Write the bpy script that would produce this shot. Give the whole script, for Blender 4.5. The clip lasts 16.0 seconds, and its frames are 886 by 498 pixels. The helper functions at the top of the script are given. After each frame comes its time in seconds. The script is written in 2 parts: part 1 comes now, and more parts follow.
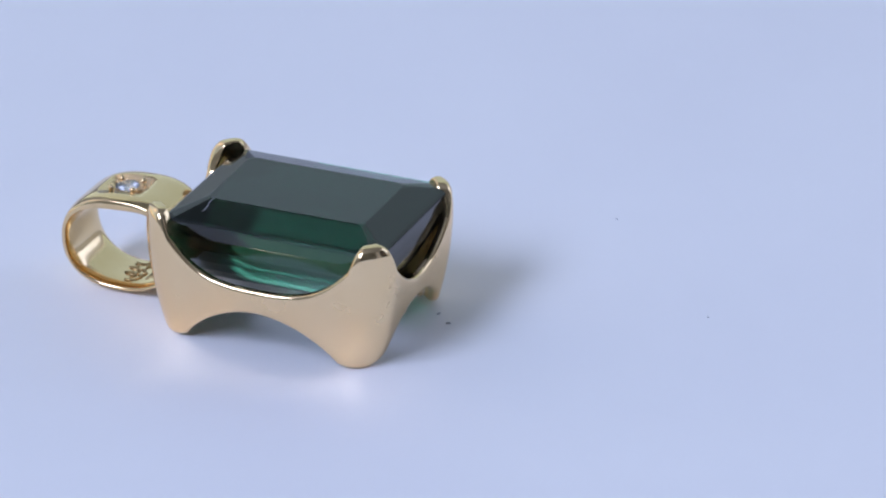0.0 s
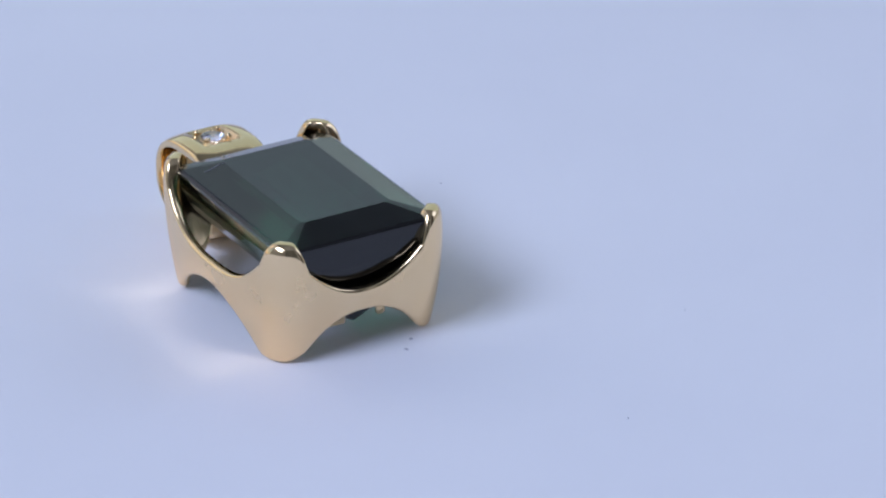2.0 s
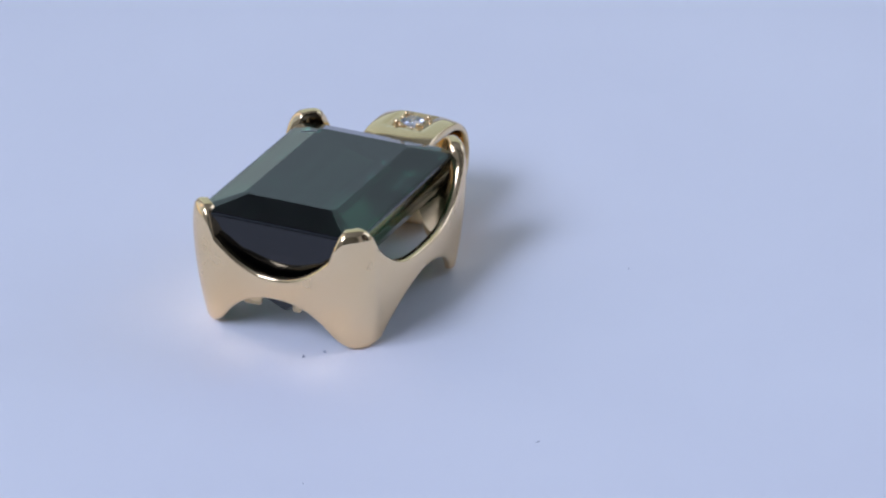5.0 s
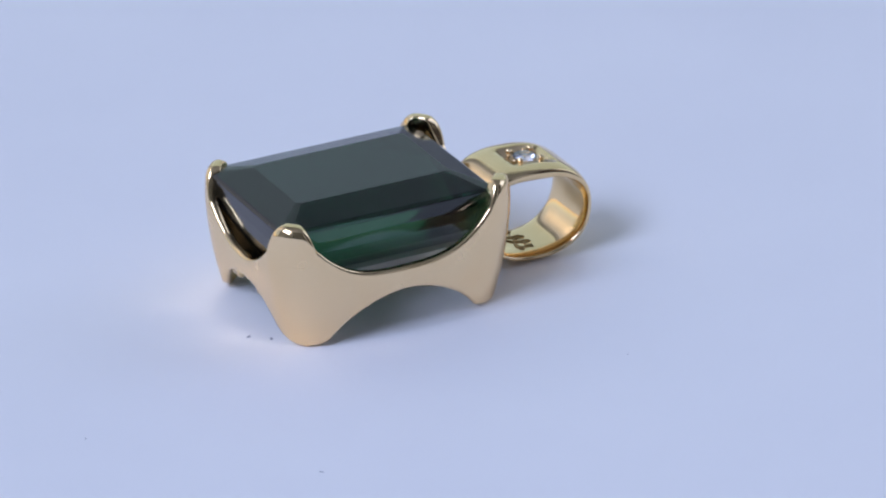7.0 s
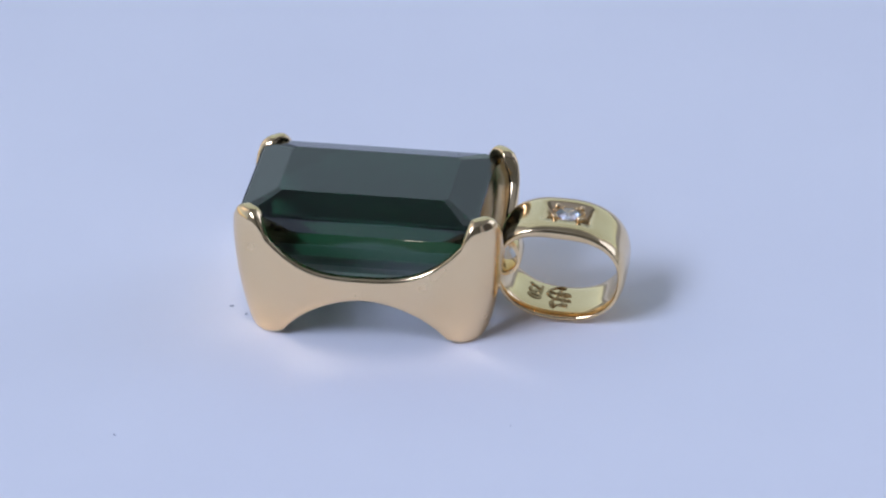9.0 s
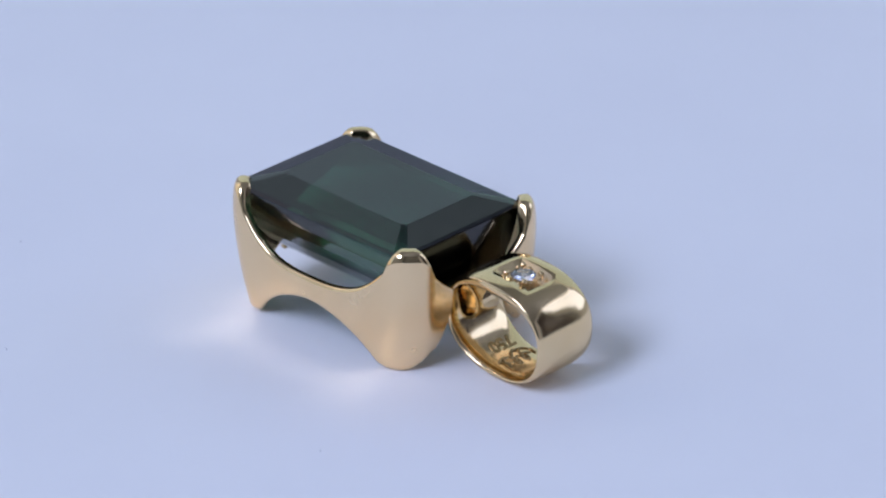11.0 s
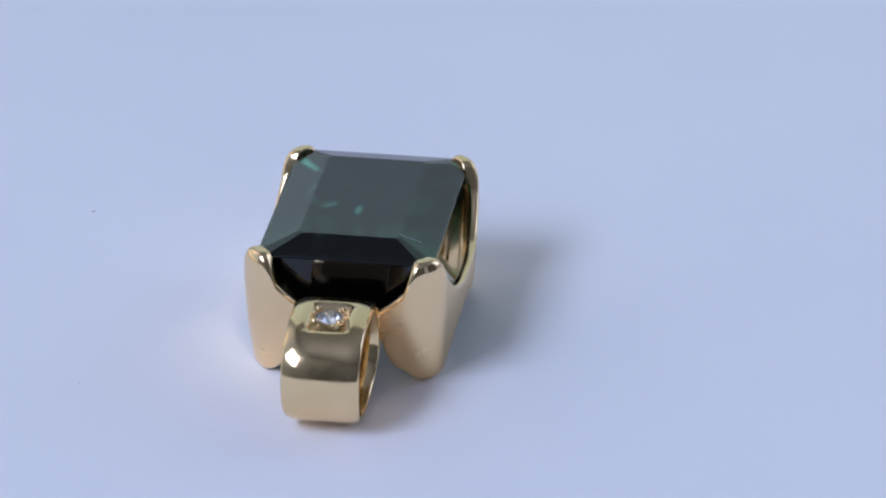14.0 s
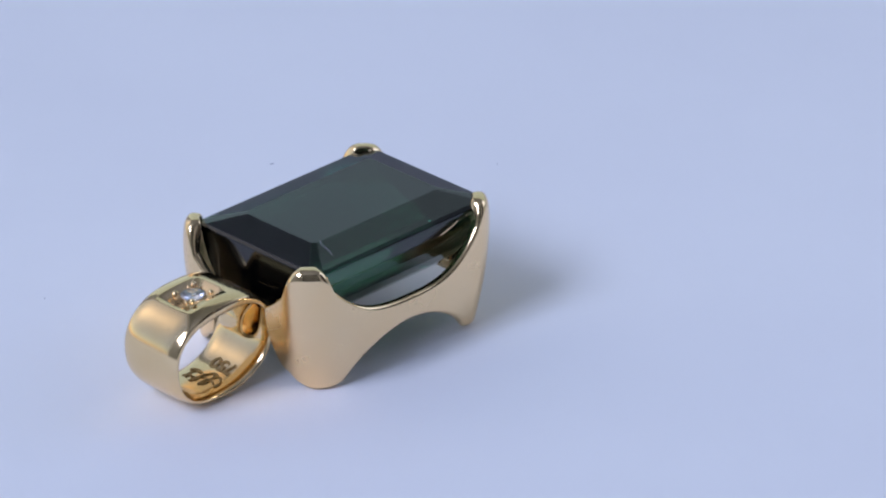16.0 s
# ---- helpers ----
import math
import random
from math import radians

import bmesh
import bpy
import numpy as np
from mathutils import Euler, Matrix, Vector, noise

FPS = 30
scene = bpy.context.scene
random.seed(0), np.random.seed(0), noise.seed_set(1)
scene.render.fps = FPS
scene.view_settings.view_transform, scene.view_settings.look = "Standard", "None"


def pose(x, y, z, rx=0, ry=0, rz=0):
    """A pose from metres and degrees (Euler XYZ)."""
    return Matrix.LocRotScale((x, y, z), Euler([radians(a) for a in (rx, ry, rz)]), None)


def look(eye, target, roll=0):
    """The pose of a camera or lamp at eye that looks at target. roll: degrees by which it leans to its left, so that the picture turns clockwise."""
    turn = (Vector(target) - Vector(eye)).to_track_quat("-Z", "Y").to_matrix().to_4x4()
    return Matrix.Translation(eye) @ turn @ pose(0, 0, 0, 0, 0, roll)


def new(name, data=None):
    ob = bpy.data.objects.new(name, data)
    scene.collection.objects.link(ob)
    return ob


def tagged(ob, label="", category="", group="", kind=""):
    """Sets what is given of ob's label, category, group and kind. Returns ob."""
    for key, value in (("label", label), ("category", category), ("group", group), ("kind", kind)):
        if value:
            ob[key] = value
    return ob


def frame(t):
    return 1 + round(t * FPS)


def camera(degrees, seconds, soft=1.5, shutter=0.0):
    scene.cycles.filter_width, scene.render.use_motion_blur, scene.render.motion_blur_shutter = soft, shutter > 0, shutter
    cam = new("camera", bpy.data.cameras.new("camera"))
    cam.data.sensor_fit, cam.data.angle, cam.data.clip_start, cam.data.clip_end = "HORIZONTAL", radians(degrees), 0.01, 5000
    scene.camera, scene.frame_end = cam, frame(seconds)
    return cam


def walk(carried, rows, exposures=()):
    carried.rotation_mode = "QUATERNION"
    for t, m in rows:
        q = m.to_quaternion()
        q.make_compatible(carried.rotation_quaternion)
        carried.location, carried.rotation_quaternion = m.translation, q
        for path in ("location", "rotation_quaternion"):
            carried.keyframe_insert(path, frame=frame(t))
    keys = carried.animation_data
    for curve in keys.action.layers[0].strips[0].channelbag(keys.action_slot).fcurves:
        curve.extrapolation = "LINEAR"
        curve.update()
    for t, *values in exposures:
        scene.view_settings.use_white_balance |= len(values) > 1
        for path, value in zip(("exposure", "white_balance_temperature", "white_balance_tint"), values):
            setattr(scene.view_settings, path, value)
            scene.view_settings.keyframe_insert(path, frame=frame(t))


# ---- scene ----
# one unit of the jewellery plan is 0.85 mm
U = 0.00085
SECONDS = 16.0
TURN_RATE = -18.228     # degrees a second, turntable seen from above
TURN_START = 154.845    # heading of the pendant at the start

cam = camera(8.966, SECONDS, soft=2.1)
EYE = Vector((0.0, -434.24, 222.188)) * U
VIEW = look(EYE, EYE + Vector((0.017869, 0.894637, -0.446436)), -0.29)
walk(cam, [(0.0, VIEW), (SECONDS, VIEW)],
     [(0.0, 0.29), (2.0, 0.21), (4.0, 0.19), (7.5, 0.24), (11.5, 0.22), (14.0, 0.19), (16.0, 0.21)])

# ---- light ----
world = bpy.data.worlds.new("world")
scene.world = world
world.use_nodes = True
wn = world.node_tree
sky = wn.nodes.new("ShaderNodeTexSky")
sky.sky_type = "NISHITA"
sky.sun_disc = False
sky.sun_elevation, sky.sun_rotation = radians(38), radians(-60)
wn.links.new(sky.outputs[0], wn.nodes["Background"].inputs[0])
wn.nodes["Background"].inputs[1].default_value = 0.05
scene.cycles.caustics_reflective = True
scene.cycles.blur_glossy = 0.2


def area_lamp(name, m, sx, sy, watts, colour):
    lamp = bpy.data.lights.new(name, "AREA")
    lamp.shape, lamp.size, lamp.size_y = "RECTANGLE", sx, sy
    lamp.energy, lamp.color = watts, colour
    ob = new(name, lamp)
    ob.matrix_world = m
    return ob


# the assumed, unseen room: x, y and z from wall to wall
X0, X1, Y0, Y1, Z0, Z1 = -0.80, 2.0, -2.2, 1.5, -0.78, 2.15
DAYLIGHT = (0.566, 0.656, 1.0)    # blue sky light
NORTH_FILL = (0.70, 0.85, 0.86)    # paler tint of the added fill on the far side
# openings: (name, wall, low corner along the wall, low z, high corner, high z, radiance)
# the first row is the key window; the other three are unseen, added fill
OPENINGS = (("west_high", "west", -1.20, 0.69, -0.33, 1.49, 13.4),
            ("west_fill", "west", -0.25, -0.60, 1.40, 2.05, 0.24),
            ("north", "north", -0.70, 0.13, 1.85, 2.05, 0.43),
            ("east", "east", 0.10, 0.40, 1.30, 2.05, 1.7))


def opening_lamp(name, side, a0, z0, a1, z1, radiance):
    am, zm = (a0 + a1) / 2, (z0 + z1) / 2
    if side == "north":
        m = look((am, Y1 + 0.01, zm), (am, Y1 - 1, zm))
    else:
        x, d = (X0 - 0.01, 1) if side == "west" else (X1 + 0.01, -1)
        m = look((x, am, zm), (x + d, am, zm))
    area_lamp(name + "_opening_lamp", m, a1 - a0, z1 - z0, radiance * math.pi * (a1 - a0) * (z1 - z0),
                 NORTH_FILL if side == "north" else DAYLIGHT)


for row in OPENINGS:
    opening_lamp(*row)


# ---- materials ----
def material(name, colour, rough=0.5, metal=0.0):
    mat = bpy.data.materials.new(name)
    mat.use_nodes = True
    b = mat.node_tree.nodes["Principled BSDF"]
    b.inputs["Base Color"].default_value = (*colour, 1)
    b.inputs["Roughness"].default_value = rough
    b.inputs["Metallic"].default_value = metal
    return mat, mat.node_tree, b


def noise_node(nt, scale, detail=4.0, stretch=None):
    co = nt.nodes.new("ShaderNodeTexCoord")
    n = nt.nodes.new("ShaderNodeTexNoise")
    n.inputs["Scale"].default_value, n.inputs["Detail"].default_value = scale, detail
    if stretch:
        mp = nt.nodes.new("ShaderNodeMapping")
        mp.inputs["Scale"].default_value = stretch
        nt.links.new(co.outputs["Object"], mp.inputs[0])
        nt.links.new(mp.outputs[0], n.inputs[0])
    else:
        nt.links.new(co.outputs["Object"], n.inputs[0])
    return n


def spread(nt, n, low, high, target, lo=0.3, hi=0.7):
    """Map a noise to values between low and high."""
    r = nt.nodes.new("ShaderNodeMapRange")
    r.inputs[1].default_value, r.inputs[2].default_value = lo, hi
    r.inputs[3].default_value, r.inputs[4].default_value = low, high
    nt.links.new(n.outputs[0], r.inputs[0])
    nt.links.new(r.outputs[0], target)


def tint(nt, n, c0, c1, target, lo=0.3, hi=0.7):
    r = nt.nodes.new("ShaderNodeValToRGB")
    r.color_ramp.elements[0].position, r.color_ramp.elements[1].position = lo, hi
    r.color_ramp.elements[0].color, r.color_ramp.elements[1].color = (*c0, 1), (*c1, 1)
    nt.links.new(n.outputs[0], r.inputs[0])
    nt.links.new(r.outputs[0], target)


def relief(nt, b, n, strength, distance):
    p = nt.nodes.new("ShaderNodeBump")
    p.inputs["Strength"].default_value, p.inputs["Distance"].default_value = strength, distance
    nt.links.new(n.outputs[0], p.inputs["Height"])
    nt.links.new(p.outputs[0], b.inputs["Normal"])


GOLD = (0.94, 0.72, 0.45)
satin_gold, nt, b = material("satin_gold", GOLD, 0.36, 1.0)
tint(nt, noise_node(nt, 260), (0.938, 0.680, 0.378), (0.965, 0.725, 0.426), b.inputs["Base Color"])
spread(nt, noise_node(nt, 450), 0.22, 0.28, b.inputs["Roughness"])
relief(nt, b, noise_node(nt, 350, 3.0), 0.02, 0.00004)

polished_gold, nt, b = material("polished_gold", GOLD, 0.08, 1.0)
tint(nt, noise_node(nt, 300), (0.86, 0.63, 0.335), (0.91, 0.69, 0.395), b.inputs["Base Color"])
spread(nt, noise_node(nt, 700), 0.09, 0.17, b.inputs["Roughness"])
relief(nt, b, noise_node(nt, 500, 2.0), 0.10, 0.00008)

# darker gold; on the stamps its tone stands in for shade in the recesses
dark_gold, nt, b = material("dark_gold", (0.42, 0.29, 0.13), 0.35, 1.0)
spread(nt, noise_node(nt, 1500), 0.2, 0.45, b.inputs["Roughness"])

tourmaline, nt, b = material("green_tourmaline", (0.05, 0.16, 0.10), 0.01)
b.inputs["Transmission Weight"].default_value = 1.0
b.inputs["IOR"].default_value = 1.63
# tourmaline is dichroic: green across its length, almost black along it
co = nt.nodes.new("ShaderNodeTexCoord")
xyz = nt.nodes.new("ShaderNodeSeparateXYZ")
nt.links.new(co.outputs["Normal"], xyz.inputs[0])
# facet direction stands in for the light's path: end facets are coloured near black
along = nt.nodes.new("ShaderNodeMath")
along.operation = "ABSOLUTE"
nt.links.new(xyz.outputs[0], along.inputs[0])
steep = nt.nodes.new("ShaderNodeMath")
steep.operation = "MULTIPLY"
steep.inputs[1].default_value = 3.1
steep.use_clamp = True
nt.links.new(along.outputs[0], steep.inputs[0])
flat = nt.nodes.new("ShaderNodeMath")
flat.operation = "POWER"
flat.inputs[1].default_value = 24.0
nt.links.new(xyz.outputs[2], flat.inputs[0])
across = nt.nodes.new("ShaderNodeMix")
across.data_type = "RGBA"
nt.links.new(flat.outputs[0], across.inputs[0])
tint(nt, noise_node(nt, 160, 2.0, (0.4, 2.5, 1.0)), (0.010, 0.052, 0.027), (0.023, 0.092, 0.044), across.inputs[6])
# the flat top has its own tint, set to hold glints down
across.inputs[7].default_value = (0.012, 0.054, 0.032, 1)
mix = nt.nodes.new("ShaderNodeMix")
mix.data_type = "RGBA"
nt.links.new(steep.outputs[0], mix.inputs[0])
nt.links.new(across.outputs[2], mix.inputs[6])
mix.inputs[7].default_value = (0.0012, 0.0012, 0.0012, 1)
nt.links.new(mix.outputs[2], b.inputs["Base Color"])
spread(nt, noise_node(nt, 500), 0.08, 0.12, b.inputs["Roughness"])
# end facets are made opaque, standing in for light absorbed along the closed axis
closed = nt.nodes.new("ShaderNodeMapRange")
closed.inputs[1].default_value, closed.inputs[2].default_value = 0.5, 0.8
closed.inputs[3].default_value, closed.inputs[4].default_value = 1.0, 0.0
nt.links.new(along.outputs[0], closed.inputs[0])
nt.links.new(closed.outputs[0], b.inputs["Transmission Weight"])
# end facets also mirror a little less, which keeps them dark
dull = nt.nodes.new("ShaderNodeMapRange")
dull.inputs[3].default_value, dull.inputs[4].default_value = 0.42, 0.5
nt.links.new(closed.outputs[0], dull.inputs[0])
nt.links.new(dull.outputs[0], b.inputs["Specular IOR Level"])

diamond_mat, nt, b = material("diamond", (0.97, 0.97, 1.0), 0.0)
b.inputs["Transmission Weight"].default_value = 1.0
b.inputs["IOR"].default_value = 2.3

paper_mat, nt, b = material("white_paper", (0.82, 0.82, 0.82), 0.75)
tint(nt, noise_node(nt, 26, 5.0), (0.80, 0.80, 0.81), (0.84, 0.84, 0.84), b.inputs["Base Color"])
relief(nt, b, noise_node(nt, 2600, 5.0), 0.12, 0.00006)

speck_mat, nt, b = material("dust_speck", (0.2, 0.2, 0.22), 0.8)
tint(nt, noise_node(nt, 3000), (0.38, 0.38, 0.41), (0.60, 0.60, 0.62), b.inputs["Base Color"])

lint_mat, nt, b = material("lint", (0.35, 0.36, 0.38), 0.8)

platter_mat, nt, b = material("white_plastic", (0.7, 0.7, 0.7), 0.4)
spread(nt, noise_node(nt, 60), 0.35, 0.5, b.inputs["Roughness"])

tabletop_mat, nt, b = material("grey_table", (0.22, 0.22, 0.22), 0.5)
tint(nt, noise_node(nt, 8, 6.0, (1, 8, 1)), (0.18, 0.18, 0.18), (0.26, 0.25, 0.25), b.inputs["Base Color"])

wall_mat, nt, b = material("white_wall", (0.8, 0.8, 0.8), 0.9)
tint(nt, noise_node(nt, 3, 6.0), (0.77, 0.77, 0.77), (0.83, 0.83, 0.82), b.inputs["Base Color"])
relief(nt, b, noise_node(nt, 220), 0.1, 0.001)

# dim tone of the unseen south wall, so the gold mirrors a darker side
south_mat, nt, b = material("dim_camera_side", (0.17, 0.17, 0.17), 0.9)
tint(nt, noise_node(nt, 3, 6.0), (0.15, 0.15, 0.145), (0.20, 0.20, 0.19), b.inputs["Base Color"])

# tone of the unseen ceiling, set for what stone and gold mirror
ceiling_mat, nt, b = material("grey_paint", (0.29, 0.29, 0.29), 0.9)
tint(nt, noise_node(nt, 3, 6.0), (0.34, 0.34, 0.34), (0.40, 0.40, 0.395), b.inputs["Base Color"])

floor_mat, nt, b = material("dark_floor", (0.12, 0.10, 0.09), 0.5)
tint(nt, noise_node(nt, 5, 6.0, (1, 6, 1)), (0.09, 0.075, 0.06), (0.16, 0.13, 0.11), b.inputs["Base Color"])

brown_wood, nt, b = material("brown_wood", (0.05, 0.028, 0.018), 0.45)
tint(nt, noise_node(nt, 9, 6.0, (6, 6, 0.6)), (0.012, 0.006, 0.004), (0.032, 0.017, 0.010), b.inputs["Base Color"])


# ---- building helpers ----
def mesh_object(name, bm, mats, smooth=False):
    bmesh.ops.recalc_face_normals(bm, faces=bm.faces)
    me = bpy.data.meshes.new(name)
    bm.to_mesh(me)
    bm.free()
    for m in mats if isinstance(mats, (list, tuple)) else [mats]:
        me.materials.append(m)
    if smooth:
        me.polygons.foreach_set("use_smooth", [True] * len(me.polygons))
    return new(name, me)


def part(name, bm, mats, parent, label="", smooth=False):
    ob = mesh_object(name, bm, mats, smooth)
    ob.parent = parent
    if label:
        tagged(ob, label)
    return ob


def box(bm, lo, hi):
    m = Matrix.Translation([(a + c) / 2 for a, c in zip(lo, hi)]) @ Matrix.Diagonal((*[c - a for a, c in zip(lo, hi)], 1))
    return bmesh.ops.create_cube(bm, size=1.0, matrix=m)["verts"]


def lathe(bm, profile, n=96):
    """Turn a closed profile of (radius, height) round the upright axis."""
    rings = [[bm.verts.new((r * math.cos(k * math.tau / n), r * math.sin(k * math.tau / n), z)) for k in range(n)] for r, z in profile]
    for a, c in zip(rings, rings[1:]):
        for k in range(n):
            bm.faces.new((a[k], a[(k + 1) % n], c[(k + 1) % n], c[k]))
    bm.faces.new(rings[0])
    bm.faces.new(rings[-1])


# ---- the unseen room round the table, added to shape light and reflections ----
WT = 0.12


def wall(name, pieces, label, mat):
    bm = bmesh.new()
    for lo, hi in pieces:
        box(bm, lo, hi)
    return tagged(mesh_object(name, bm, mat), label, "wall", kind="structure")


def pierced(side, lo, hi):
    """Boxes of a wall from lo to hi along its run, round its openings, which follow one another."""
    def block(a0, z0, a1, z1):
        if side == "north":
            return ((a0, Y1, z0), (a1, Y1 + WT, z1))
        x = X0 - WT if side == "west" else X1
        return ((x, a0, z0), (x + WT, a1, z1))
    out, at = [], lo
    for _, _, a0, z0, a1, z1, _ in sorted((o for o in OPENINGS if o[1] == side), key=lambda o: o[2]):
        out += [block(at, Z0, a0, Z1), block(a0, Z0, a1, z0), block(a0, z1, a1, Z1)]
        at = a1
    return out + [block(at, Z0, hi, Z1)]


wall("wall_west", pierced("west", Y0, Y1), "unseen white wall with openings for key and added fill light", wall_mat)
wall("wall_east", pierced("east", Y0, Y1), "unseen white wall with an opening for added fill light", wall_mat)
wall("wall_north", pierced("north", X0 - WT, X1 + WT), "unseen white wall with an opening for added fill light", wall_mat)
wall("wall_south", [((X0 - WT, Y0 - WT, Z0), (X1 + WT, Y0, Z1))], "unseen dim wall behind the camera, added for reflections", south_mat)
bm = bmesh.new()
box(bm, (X0 - WT, Y0 - WT, Z1), (X1 + WT, Y1 + WT, Z1 + 0.1))
tagged(mesh_object("ceiling", bm, ceiling_mat), "unseen grey ceiling, added to close the room", "ceiling", kind="structure")
bm = bmesh.new()
box(bm, (X0 - WT, Y0 - WT, Z0 - 0.1), (X1 + WT, Y1 + WT, Z0))
tagged(mesh_object("floor", bm, floor_mat), "dark floor of the room", "floor", kind="structure")


def build_unseen_wardrobe():
    """An unseen tall wardrobe beside the east opening, added so the polished gold mirrors dark brown."""
    thing = tagged(new("wardrobe"), "unseen tall dark brown wooden wardrobe, added for its reflection in the gold", "wardrobe")
    thing.location = (1.69, -0.5, Z0)
    bm = bmesh.new()
    box(bm, (-0.27, -0.45, 0.08), (0.27, 0.45, 2.15))
    bmesh.ops.bevel(bm, geom=bm.edges[:], offset=0.006, segments=2, affect="EDGES")
    part("body", bm, brown_wood, thing)
    bm = bmesh.new()
    box(bm, (-0.24, -0.43, 0.0), (0.27, 0.43, 0.078))
    part("plinth", bm, brown_wood, thing)
    for sy in (-1, 1):
        bm = bmesh.new()
        box(bm, (-0.295, min(0.004 * sy, 0.435 * sy), 0.1), (-0.273, max(0.004 * sy, 0.435 * sy), 2.13))
        bmesh.ops.bevel(bm, geom=bm.edges[:], offset=0.004, segments=2, affect="EDGES")
        door = part("door", bm, brown_wood, thing)
        bm = bmesh.new()
        box(bm, (-0.315, sy * 0.06 - 0.008, 1.0), (-0.297, sy * 0.06 + 0.008, 1.16))
        bmesh.ops.bevel(bm, geom=bm.edges[:], offset=0.003, segments=2, affect="EDGES")
        part("handle", bm, dark_gold, door, "small brass pull")


build_unseen_wardrobe()


# ---- table and turntable ----
def build_table():
    top = -0.0345
    table = tagged(new("table"), "grey table under the turntable", "table")
    table.location = (0, 0, Z0)
    bm = bmesh.new()
    box(bm, (-0.6, -0.42, top - 0.03 - Z0), (0.6, 0.42, top - Z0))
    bmesh.ops.bevel(bm, geom=bm.edges[:], offset=0.004, segments=2, affect="EDGES")
    part("tabletop", bm, tabletop_mat, table)
    for sx in (-1, 1):
        for sy in (-1, 1):
            bm = bmesh.new()
            box(bm, (sx * 0.55 - 0.025, sy * 0.37 - 0.025, 0), (sx * 0.55 + 0.025, sy * 0.37 + 0.025, top - 0.03 - Z0))
            part("leg", bm, tabletop_mat, table)
    return top


TOP = build_table()


def build_turntable():
    base = tagged(new("turntable"), "round white motorised turntable under the paper", "turntable")
    base.location = (0, 0, TOP)
    h = -TOP - 0.0002
    bm = bmesh.new()
    lathe(bm, [(0.050, 0.0), (0.055, 0.002), (0.055, 0.016), (0.052, 0.018)])
    part("base", bm, platter_mat, base)
    bm = bmesh.new()
    lathe(bm, [(0.113, 0.020), (0.1165, 0.022), (0.1175, h - 0.0015), (0.116, h)])
    platter = part("platter", bm, platter_mat, base)
    bm = bmesh.new()
    lathe(bm, [(0.012, 0.018), (0.012, 0.020)], 32)
    part("spindle", bm, platter_mat, base)
    return platter


platter = build_turntable()


def build_paper():
    """White sheet on the turntable: 280 mm square, its corners hang a little over the platter."""
    bm = bmesh.new()
    n, half, thick = 56, 0.14, 0.00018
    grid = {}
    for i in range(n + 1):
        for j in range(n + 1):
            x, y = half * (2 * i / n - 1), half * (2 * j / n - 1)
            far = max(0.0, math.hypot(x, y) - 0.12)
            grid[i, j] = bm.verts.new((x, y, -0.00004 - 0.35 * far * far))
    for i in range(n):
        for j in range(n):
            bm.faces.new((grid[i, j], grid[i + 1, j], grid[i + 1, j + 1], grid[i, j + 1]))
    sheet = mesh_object("paper_sheet", bm, paper_mat, True)
    mod = sheet.modifiers.new("thickness", "SOLIDIFY")
    mod.thickness, mod.offset = thick - 0.00004, -1
    return tagged(sheet, "plain matt white paper sheet with a few dark specks", "paper")


paper = build_paper()


def build_specks():
    rows = [(-9.56, -0.95, 0.23, 0.11, 20), (-8.05, -2.24, 0.19, 0.12, 70), (-15.2, -25.3, 0.20, 0.022, -35), (-29.6, -10.8, 0.08, 0.04, 15),
            (17.1, -19.5, 0.06, 0.035, 50)]
    for x, y, a, c, turn in rows:
        bm = bmesh.new()
        n = 9
        ring = []
        for k in range(n):
            w = k * math.tau / n
            q = random.uniform(0.75, 1.2)
            ring.append((a * q * math.cos(w), c * q * math.sin(w) + 0.25 * a * math.cos(w) ** 2))
        low = [bm.verts.new((px * U, py * U, -0.00003)) for px, py in ring]
        high = [bm.verts.new((px * U * 0.7, py * U * 0.7, 0.00005)) for px, py in ring]
        for k in range(n):
            bm.faces.new((low[k], low[(k + 1) % n], high[(k + 1) % n], high[k]))
        bm.faces.new(high)
        bm.faces.new(low)
        ob = part("speck", bm, speck_mat, paper, "tiny dark fleck of dust")
        ob.matrix_basis = pose(x * U, y * U, 0, 0, 0, turn)


build_specks()

# ---- the pendant ----
CX, CY = 2.68, 2.36     # centre of the setting, from the turning axis
HX, HY, R = 11.6, 8.65, 3.2
GAP = 3.25              # half the opening of the end wall at the bail
BOW = 0.68              # the long walls curve outwards
WALL = 0.8              # the walls thicken towards the tips of the claws


def smooth_floor(v, k=0.35):
    return 0.5 * (v + math.sqrt(v * v + k * k)) - 0.5 * k * math.exp(-max(v, 0.0))


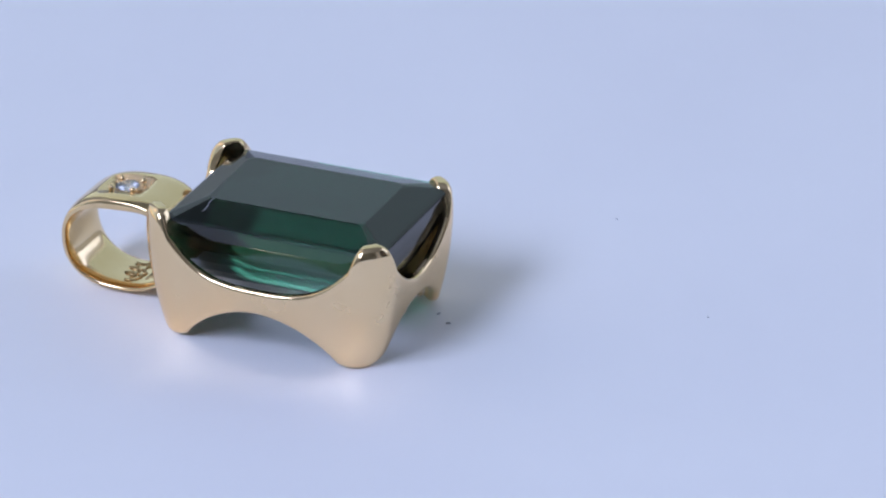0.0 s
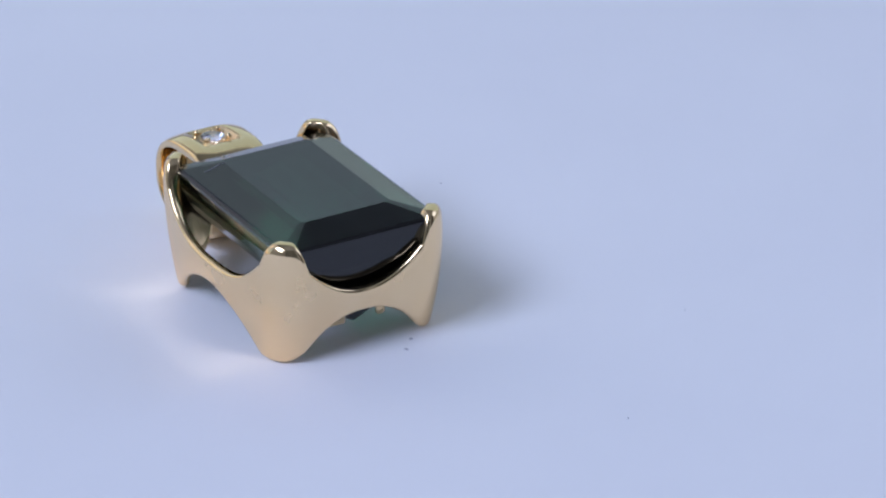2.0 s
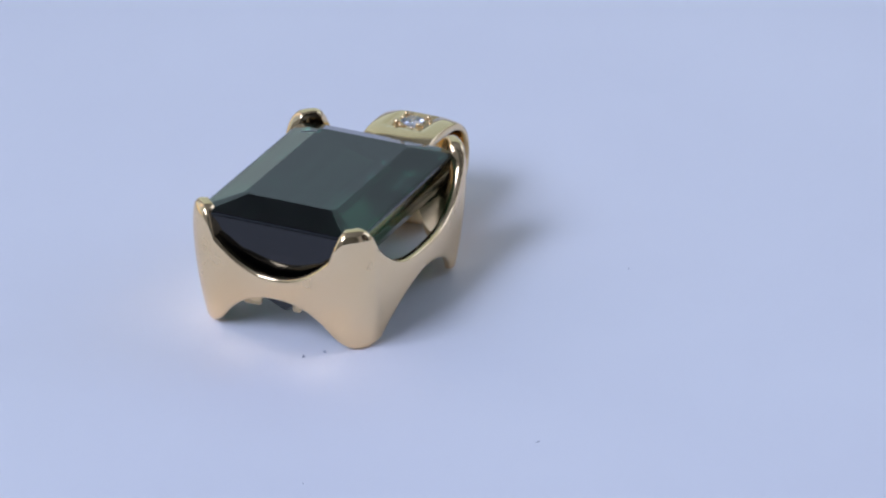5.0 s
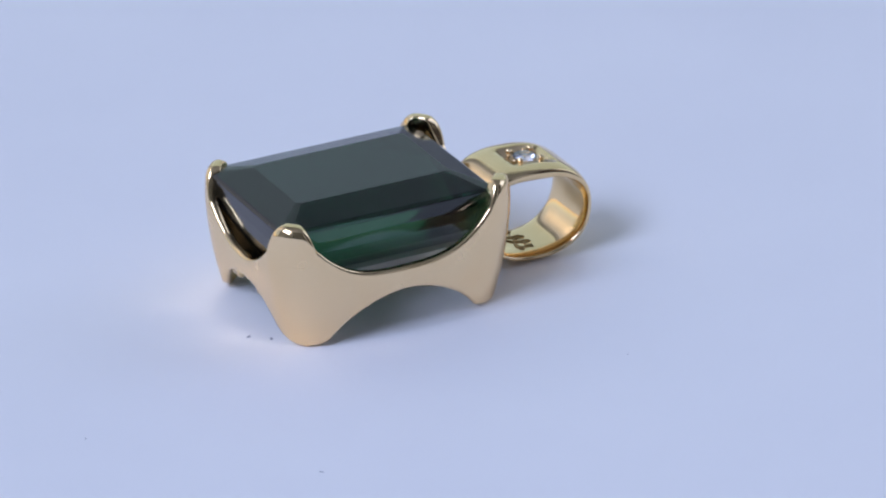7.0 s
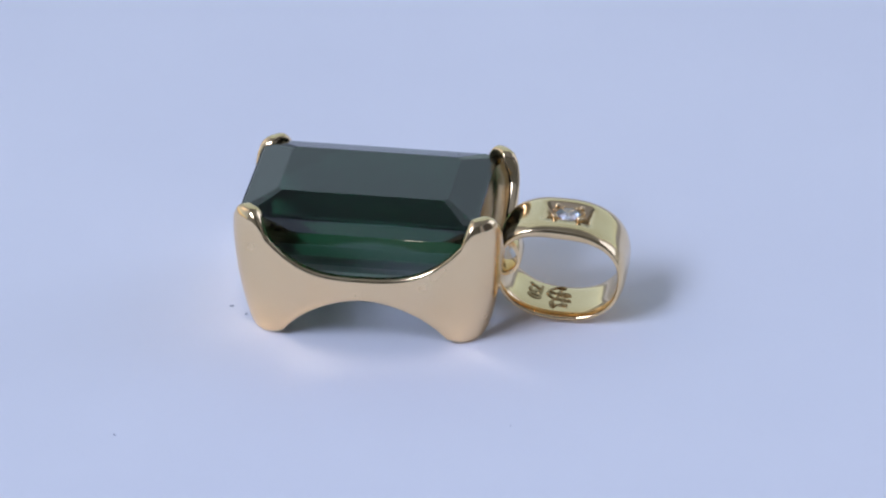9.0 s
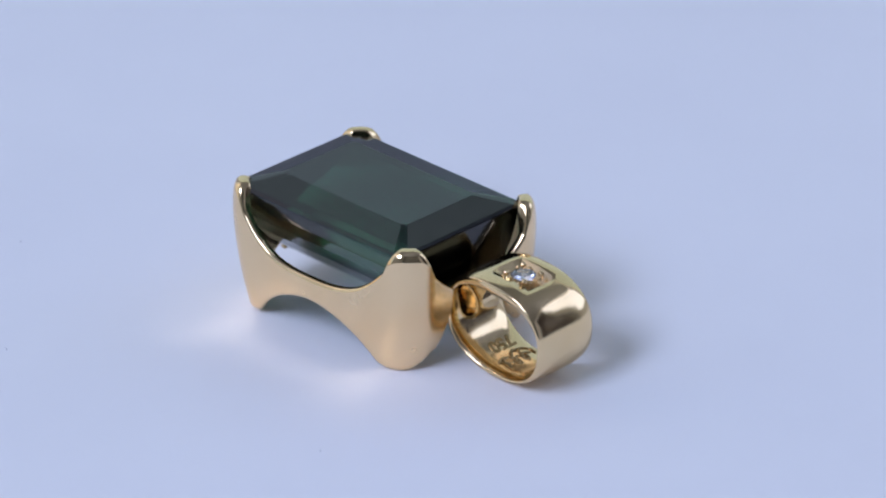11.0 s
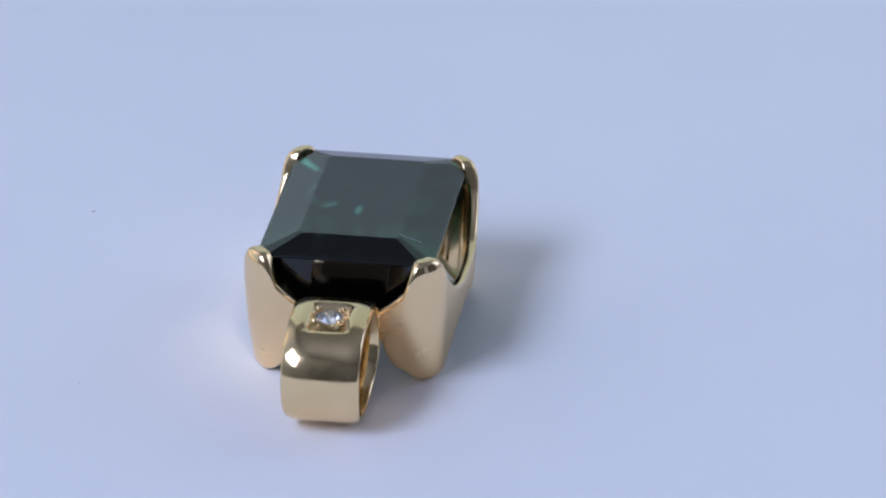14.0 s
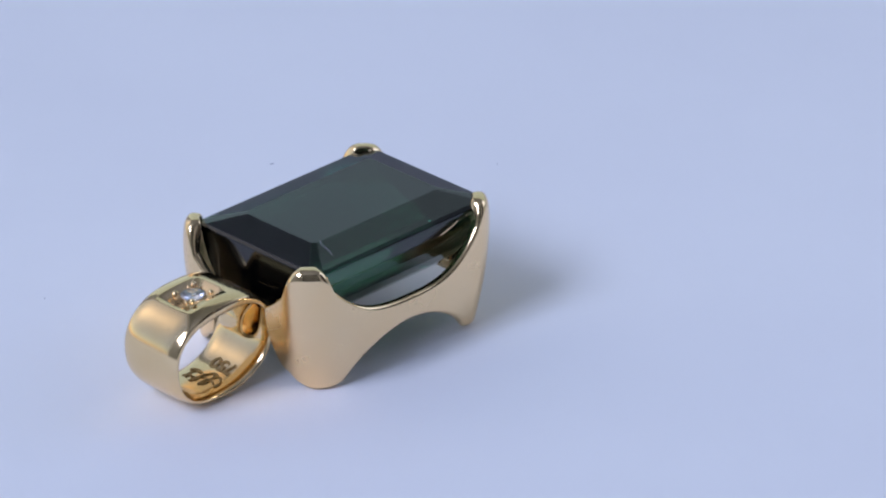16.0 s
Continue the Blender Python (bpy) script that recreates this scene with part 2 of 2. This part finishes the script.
def outline():
    """Stations round the setting: (kind, sign x, sign y, value, upper rim, lower rim)."""
    out = []
    lx, ly = HX - R, HY - R

    def up_long(x):
        return 6.3 + 5.2 * (abs(x) / 9.6) ** 3.3

    def up_end(y):
        return 6.2 + 5.3 * (abs(y) / 7.2) ** 2.1

    def low_long(x):
        return 4.1 * (1 - (abs(x) / 8.95) ** 1.85)

    def low_end(y):
        return 4.0 * (1 - (abs(y) / 6.5) ** 2.3)

    def arc(sx, sy, a0, a1):
        n = 22
        for k in range(n):
            a = a0 + (a1 - a0) * k / n
            q = abs(abs(math.cos(math.radians(a))) ** 2 - 0.5) * 2
            side = abs(math.sin(math.radians(a))) > 0.7071
            edge = up_long(lx) if side else up_end(ly)
            f = min(1.0, math.degrees(math.asin(min(1, q))) / 90)
            foot = smooth_floor(low_long(lx) if side else low_end(ly))
            out.append(("arc", sx, sy, a, 11.6 + (edge - 11.6) * f ** 4.2, foot * f ** 2))

    def side(sy, n=72):
        for k in range(n):
            u = (1 - 2 * k / n) * sy
            x = u * lx
            out.append(("long", 1, sy, u, up_long(x), smooth_floor(low_long(x))))

    def low_bail(y):
        """The end wall is open in its middle for the bail; its tabs run down to the feet."""
        t = (abs(y) - GAP) / (ly - GAP)
        return smooth_floor(low_end(ly)) + (5.2 - smooth_floor(low_end(ly))) * (1 - t) ** 2.4

    def end(n=56):
        for k in range(n):
            y = (1 - 2 * k / n) * ly
            out.append(("end", -1, 1, y / ly, up_end(y), smooth_floor(low_end(y))))

    def half_end(y0, y1, n=20):
        for k in range(n):
            y = y0 + (y1 - y0) * k / (n if y0 > 0 else n - 1)
            out.append(("end", 1, 1, y / ly, up_end(y), low_bail(y)))

    half_end(GAP, ly)
    arc(1, 1, 0, 90)
    side(1)
    arc(-1, 1, 90, 180)
    end()
    arc(-1, -1, 180, 270)
    side(-1)
    arc(1, -1, 270, 360)
    half_end(-ly, -GAP)
    return out


def ease(v):
    v = min(1.0, max(0.0, v))
    return v * v * (3 - 2 * v)


def plan_point(st, off, z):
    kind, sx, sy, v = st[:4]
    t = max(0.0, 1 - z / 10.0)
    hx, hy = HX - 1.45 * t ** 2.0, HY - 0.5 * t ** 2.0
    # the claws lean in over the stone at their tips
    off = off + 0.03 * max(0.0, z - 8.8) ** 2
    lx, ly = hx - R, hy - R
    if kind == "long":
        return (0.1 + v * lx, sy * (hy - off + BOW * (1 - v * v)))
    if kind == "end":
        return (0.1 + sx * (hx - off), v * ly)
    a = math.radians(v)
    return (0.1 + sx * lx + (R - off) * math.cos(a), sy * ly + (R - off) * math.sin(a))


def build_setting(pendant):
    bm = bmesh.new()
    rings = []
    bt, bb, n = 0.34, 0.32, 12
    for st in outline():
        zu, zl = st[4], st[5]
        claw = ease((zu - 8.0) / 3.2)
        ht, wt = bt + 0.42 * claw, bt + 0.22 * claw      # the polished bevel is broader on the claws

        def inner(z):
            return WALL + 0.45 * claw * ease((z - 8.4) / 2.2)

        sec = [(0.0, zl + bb + (zu - ht - 0.07 - zl - bb) * k / (n - 1)) for k in range(n)] + [(0.0, zu - ht)]
        sec += [(wt * (1 - math.cos(a)), zu - ht + ht * math.sin(a)) for a in (0.65, 1.1, 1.57)]
        sec += [(inner(zu) - 0.2 * (1 - math.cos(a)), zu - 0.2 + 0.2 * math.sin(a)) for a in (1.57, 1.05, 0.5)]
        sec += [(inner(z), z) for z in (zl + bb + (zu - 0.2 - zl - bb) * (1 - k / n) for k in range(n + 1))]
        sec += [(WALL - bb * (1 - math.cos(a)), zl + bb - bb * math.sin(a)) for a in (0.5, 1.05, 1.57)]
        sec += [(bb * (1 - math.cos(a)), zl + bb - bb * math.sin(a)) for a in (1.57, 1.05, 0.5)]
        ring = []
        for off, z in sec:
            x, y = plan_point(st, off, z)
            ring.append(bm.verts.new(((x + CX) * U, (y + CY) * U, z * U)))
        rings.append(ring)
    m = len(rings[0])
    for a, c in zip(rings, rings[1:]):
        for k in range(m):
            f = bm.faces.new((a[k], c[k], c[(k + 1) % m], a[(k + 1) % m]))
            f.material_index = 0 if k < n or k >= 2 * n + 8 else 1
    for ring in (rings[0], rings[-1]):
        bm.faces.new(ring).material_index = 1
    return part("setting", bm, [satin_gold, polished_gold], pendant, "satin yellow gold basket setting with polished rims and arched feet", True)


def build_gem(pendant):
    """Rectangular step-cut stone: table, crown, girdle, steep ends, six steps of pavilion, keel."""
    rows = [(-7.8, 6.75, 4.25, 11.86), (-10.6, 9.3, 7.2, 10.96), (-10.85, 9.55, 7.5, 10.78), (-10.85, 9.55, 7.5, 10.55),
            (-10.7, 9.5, 7.25, 9.3), (-10.5, 9.45, 6.7, 8.0), (-10.15, 9.4, 5.75, 6.5), (-9.85, 9.2, 4.4, 5.0),
            (-9.45, 8.95, 2.65, 3.55), (-8.95, 8.5, 0.06, 2.05)]
    lean = 0.013            # the stone sits a little higher at its free end
    bm = bmesh.new()
    rings = []
    for x0, x1, hy, z in rows:
        c = 0.35 if z > 11.5 else 0.75 if z > 9 else max(0.02, 0.12 * hy - 0.15)
        pts = [(x1, hy - c), (x1 - c, hy), (x0 + c, hy), (x0, hy - c), (x0, -hy + c), (x0 + c, -hy), (x1 - c, -hy), (x1, -hy + c)]
        rings.append([bm.verts.new(((x + CX) * U, (y + CY) * U, (z - lean * x) * U)) for x, y in pts])
    for a, c in zip(rings, rings[1:]):
        for k in range(8):
            bm.faces.new((a[k], a[(k + 1) % 8], c[(k + 1) % 8], c[k]))
    bm.faces.new(rings[0])
    bm.faces.new(rings[-1])
    bmesh.ops.remove_doubles(bm, verts=bm.verts[:], dist=0.00001)
    bmesh.ops.bevel(bm, geom=bm.edges[:], offset=0.05 * U, segments=1, affect="EDGES")
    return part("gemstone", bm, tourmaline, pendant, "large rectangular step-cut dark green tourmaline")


BX, BZ, BA, BC, BW = 16.1, 4.72, 5.7, 4.56, 3.25   # bail: centre, half axes, half width
BT = radians(-3.6)                                 # the outer end of the bail hangs a little


def bail_point(a, y, inward):
    """A point of the bail's band: angle round the loop, place across the band, depth below its outer face."""
    c, s = math.cos(a), math.sin(a)
    p = 2 / ((2.25 if c > 0 else 2.6) if s > 0 else 2.3 if c > 0 else 2.1)
    x = BA * math.copysign(abs(c) ** p, c)
    z = BC * math.copysign(abs(s) ** p, s)
    y = y * (1 - 0.10 * max(0.0, -s) ** 2)
    round_off = 0.32 * (abs(y) / BW) ** 5
    d = math.hypot(x, z)
    k = 1 - (inward + round_off) / d
    return bail_place(x * k, y, z * k)


def bail_place(x, y, z):
    c, s = math.cos(BT), math.sin(BT)
    return ((BX + x * c - z * s + CX) * U, (y + CY) * U, (BZ + x * s + z * c) * U)


def build_bail(pendant):
    bm = bmesh.new()
    pocket_a = [math.radians(v) for v in (68.0, 103.5)]
    angles = sorted([math.radians(v) for v in range(0, 360, 5) if not 61 < v < 109] +
                    [pocket_a[0] + (pocket_a[1] - pocket_a[0]) * k / 8 for k in range(9)] + [math.radians(64), math.radians(107.5)])
    ys = [-BW, -BW + 0.12, -BW + 0.4, -2.3, -1.65, -0.8, 0, 0.8, 1.65, 2.3, BW - 0.4, BW - 0.12, BW]
    n, m = len(angles), len(ys)

    def depth(a):
        return 0.75 + 0.55 * max(0.0, math.sin(a)) ** 2
    outer = [[bm.verts.new(bail_point(a, y, 0.0)) for y in ys] for a in angles]
    inner = [[bm.verts.new(bail_point(a, y, depth(a) - 0.56 * (abs(y) / BW) ** 6)) for y in ys] for a in angles]
    i0 = min(range(n), key=lambda i: abs(angles[i] - pocket_a[0]))
    i1 = min(range(n), key=lambda i: abs(angles[i] - pocket_a[1]))
    j0, j1 = 4, 8
    for i in range(n):
        k = (i + 1) % n
        for j in range(m - 1):
            if not (i0 <= i < i1 and j0 <= j < j1):
                bm.faces.new((outer[i][j], outer[k][j], outer[k][j + 1], outer[i][j + 1]))
            bm.faces.new((inner[i][j], inner[i][j + 1], inner[k][j + 1], inner[k][j]))
        for j in (0, m - 1):
            bm.faces.new((outer[i][j], outer[k][j], inner[k][j], inner[i][j]))
    # the square pocket for the small stone
    rim = [(i, j0) for i in range(i0, i1)] + [(i1, j) for j in range(j0, j1)] + [(i, j1) for i in range(i1, i0, -1)] + [(i0, j) for j in range(j1, j0, -1)]
    low = []
    for i, j in rim:
        a = angles[i]
        am, y = radians(86), ys[j]
        low.append(bm.verts.new(bail_point(am + (a - am) * 0.86, y * 0.82, 0.95)))
    for k in range(len(rim)):
        q = (k + 1) % len(rim)
        bm.faces.new((outer[rim[k][0]][rim[k][1]], outer[rim[q][0]][rim[q][1]], low[q], low[k])).material_index = 1
    bm.faces.new(low).material_index = 1
    return part("bail", bm, [polished_gold, satin_gold], pendant, "polished yellow gold bail with a square stone pocket", True)


def build_small_stone(bail):
    """A round brilliant in the pocket, with four beads and smaller grains of gold round it."""
    bm = bmesh.new()
    top, mid, n = BC - 0.02, 0.23, 16
    rows = [(0.60, 0.10, 0.0), (0.88, -0.02, 0.5), (1.10, -0.16, 0.0), (1.10, -0.20, 0.0), (0.60, -0.58, 0.5), (0.05, -0.90, 0.0)]
    rings = []
    for h, z, turn in rows:
        rings.append([bm.verts.new(bail_place(mid + h * math.cos((k + turn) * math.tau / n), h * math.sin((k + turn) * math.tau / n), top + z)) for k in range(n)])
    for a, c, (_, _, t0), (_, _, t1) in zip(rings, rings[1:], rows, rows[1:]):
        for k in range(n):
            q = (k + 1) % n
            if t0 == t1:
                bm.faces.new((a[k], a[q], c[q], c[k]))
            elif t1 > t0:
                bm.faces.new((a[k], a[q], c[k]))
                bm.faces.new((a[q], c[q], c[k]))
            else:
                bm.faces.new((a[k], c[q], c[k]))
                bm.faces.new((a[k], a[q], c[q]))
    bm.faces.new(rings[0])
    bm.faces.new(rings[-1])
    part("diamond", bm, diamond_mat, bail, "small round clear diamond")
    for sx in (-1, 1):
        for sy in (-1, 1):
            bm = bmesh.new()
            bmesh.ops.create_uvsphere(bm, u_segments=12, v_segments=8, radius=0.27 * U,
                                      matrix=Matrix.Translation(bail_place(mid + sx * 1.05, sy * 1.05, top - 0.05)))
            part("bead", bm, polished_gold, bail, "tiny gold bead", True)
    for sx, sy in ((1, 0.45), (1, -0.5), (-1, 0.5), (-1, -0.4), (0.45, 1), (-0.4, 1), (0.5, -1), (-0.5, -1)):
        bm = bmesh.new()
        bmesh.ops.create_uvsphere(bm, u_segments=8, v_segments=6, radius=0.16 * U,
                                  matrix=Matrix.Translation(bail_place(mid + sx * 1.3, sy * 1.3, top - 0.25)))
        part("bead", bm, polished_gold, bail, "tiny gold bead", True)


def build_link(pendant):
    """The fixed flat strap on the end wall that holds the bail."""
    bm = bmesh.new()
    rings = []
    for k in range(25):
        a = radians(-100 + 200 * k / 24)
        c, w = math.cos(a), math.sin(a)
        ring = []
        for r, y in ((1.66, -1.3), (1.72, -1.15), (1.72, 1.15), (1.66, 1.3), (1.4, 1.3), (1.34, 1.15), (1.34, -1.15), (1.4, -1.3)):
            ring.append(bm.verts.new(((10.95 + r * c + CX) * U, (y + CY) * U, (5.1 + r * w) * U)))
        rings.append(ring)
    for a, c in zip(rings, rings[1:]):
        for k in range(8):
            bm.faces.new((a[k], a[(k + 1) % 8], c[(k + 1) % 8], c[k]))
    bm.faces.new(rings[0])
    bm.faces.new(rings[-1])
    ob = part("link_loop", bm, polished_gold, pendant, "polished gold strap loop holding the bail", True)
    mod = ob.modifiers.new("edges", "EDGE_SPLIT")
    mod.split_angle = radians(50)


def inside_angle(x):
    """The angle at which the lower half of the loop passes over x."""
    return radians(270) + math.asin(max(-1.0, min(1.0, (x - BX) / BA)))


def build_stamps(bail):
    """Stamped marks on the inside of the bail: the fineness 750, and a flowing mark that cannot be read, drawn as plain
    loops. Both stand raised in darker gold, the shade of their recesses put into the colour.
    """
    text = bpy.data.curves.new("fineness_mark", "FONT")
    text.body, text.size, text.extrude, text.align_x, text.align_y = "750", 1.75 * U, 0.07 * U, "CENTER", "CENTER"
    text.offset = 0.05 * U
    carrier = bpy.data.objects.new("fineness_mark", text)
    bm = bmesh.new()
    bm.from_mesh(carrier.to_mesh())
    bpy.data.objects.remove(carrier)
    bmesh.ops.remove_doubles(bm, verts=bm.verts[:], dist=0.000001)
    stamp = part("fineness_mark", bm, dark_gold, bail, "stamped number 750 in the gold")
    a = inside_angle(13.6)
    slope = math.degrees(math.atan2(bail_point(a + 0.05, 0, 0.7)[2] - bail_point(a - 0.05, 0, 0.7)[2],
                                    bail_point(a + 0.05, 0, 0.7)[0] - bail_point(a - 0.05, 0, 0.7)[0]))
    stamp.matrix_basis = Matrix.Translation(bail_point(a, 0.35, 0.76)) @ pose(0, 0, 0, 0, -slope, 0) @ pose(0, 0, 0, 0, 0, -90)

    n = 90
    bm = bmesh.new()
    for turns, phase, at, wide, high in ((3.5, 0.0, 16.0, 4.0, 0.9), (2.5, 1.9, 16.5, 2.6, 0.55), (1.5, 0.7, 15.5, 3.2, 0.5)):
        rings = []
        for k in range(n + 1):
            t = k / n
            w = t * math.tau * turns + phase
            y = wide * (0.5 - t) + 0.4 * math.sin(w)
            x = at + high * (1 - 0.45 * abs(2 * t - 1)) * math.cos(w) * (1 + 0.25 * math.sin(2.3 * w)) + 0.5 * (t - 0.5)
            c = Vector(bail_point(inside_angle(x), y, 0.76))
            thick = (0.12 + 0.035 * math.sin(2 * w + 0.6)) * U
            side = Vector((math.cos(w), math.sin(w), 0))
            rings.append([bm.verts.new(c + side * thick * p + Vector((0, 0, thick * q))) for p, q in ((1, 0), (0.4, 0.7), (-0.4, 0.7), (-1, 0), (0, -0.8))])
        for p, q in zip(rings, rings[1:]):
            for k in range(5):
                bm.faces.new((p[k], p[(k + 1) % 5], q[(k + 1) % 5], q[k]))
        bm.faces.new(rings[0])
        bm.faces.new(rings[-1])
    part("maker_mark", bm, dark_gold, bail, "flowing looped mark stamped in the gold", True)


def build_lugs(pendant):
    """Two small seats on the inside of the free end wall, under the stone."""
    for y0, y1, low in ((1.6, 3.2, 2.95), (-2.2, -1.45, 3.0)):
        bm = bmesh.new()
        box(bm, ((-10.55 + CX) * U, (y0 + CY) * U, low * U), ((-9.95 + CX) * U, (y1 + CY) * U, 4.6 * U))
        bmesh.ops.bevel(bm, geom=bm.edges[:], offset=0.12 * U, segments=2, affect="EDGES")
        part("seat", bm, polished_gold, pendant, "small gold seat under the stone", True)


def build_fibre(gem):
    """A hair of lint that clings to the crown of the stone."""
    bm = bmesh.new()
    rings = []
    for k in range(9):
        t = k / 8
        x, y = 6.05 + 0.4 * t + 0.12 * math.sin(6 * t), 4.25 + 1.8 * t
        z = 11.86 - 0.013 * x - 0.305 * (y - 4.25) + 0.03
        rings.append([bm.verts.new(((x + CX + 0.035 * math.cos(w)) * U, (y + CY) * U, (z + 0.035 * math.sin(w)) * U)) for w in (0.3, 2.4, 4.5)])
    for a, c in zip(rings, rings[1:]):
        for k in range(3):
            bm.faces.new((a[k], a[(k + 1) % 3], c[(k + 1) % 3], c[k]))
    bm.faces.new(rings[0])
    bm.faces.new(rings[-1])
    part("lint_fibre", bm, lint_mat, gem, "pale hair of lint")


def build_pendant():
    pendant = tagged(new("pendant"), "gold pendant with a large green tourmaline, lying on white paper", "pendant")
    build_setting(pendant)
    build_fibre(build_gem(pendant))
    bail = build_bail(pendant)
    build_small_stone(bail)
    build_stamps(bail)
    build_link(pendant)
    build_lugs(pendant)
    return pendant


pendant = build_pendant()


# ---- what turns ----
def motions():
    steps = [k * 0.5 for k in range(33)]
    for thing, z in ((pendant, 0.0), (paper, 0.0), (platter, 0.0)):
        walk(thing, [(t, pose(0, 0, z, 0, 0, TURN_START + TURN_RATE * t)) for t in steps])


motions()
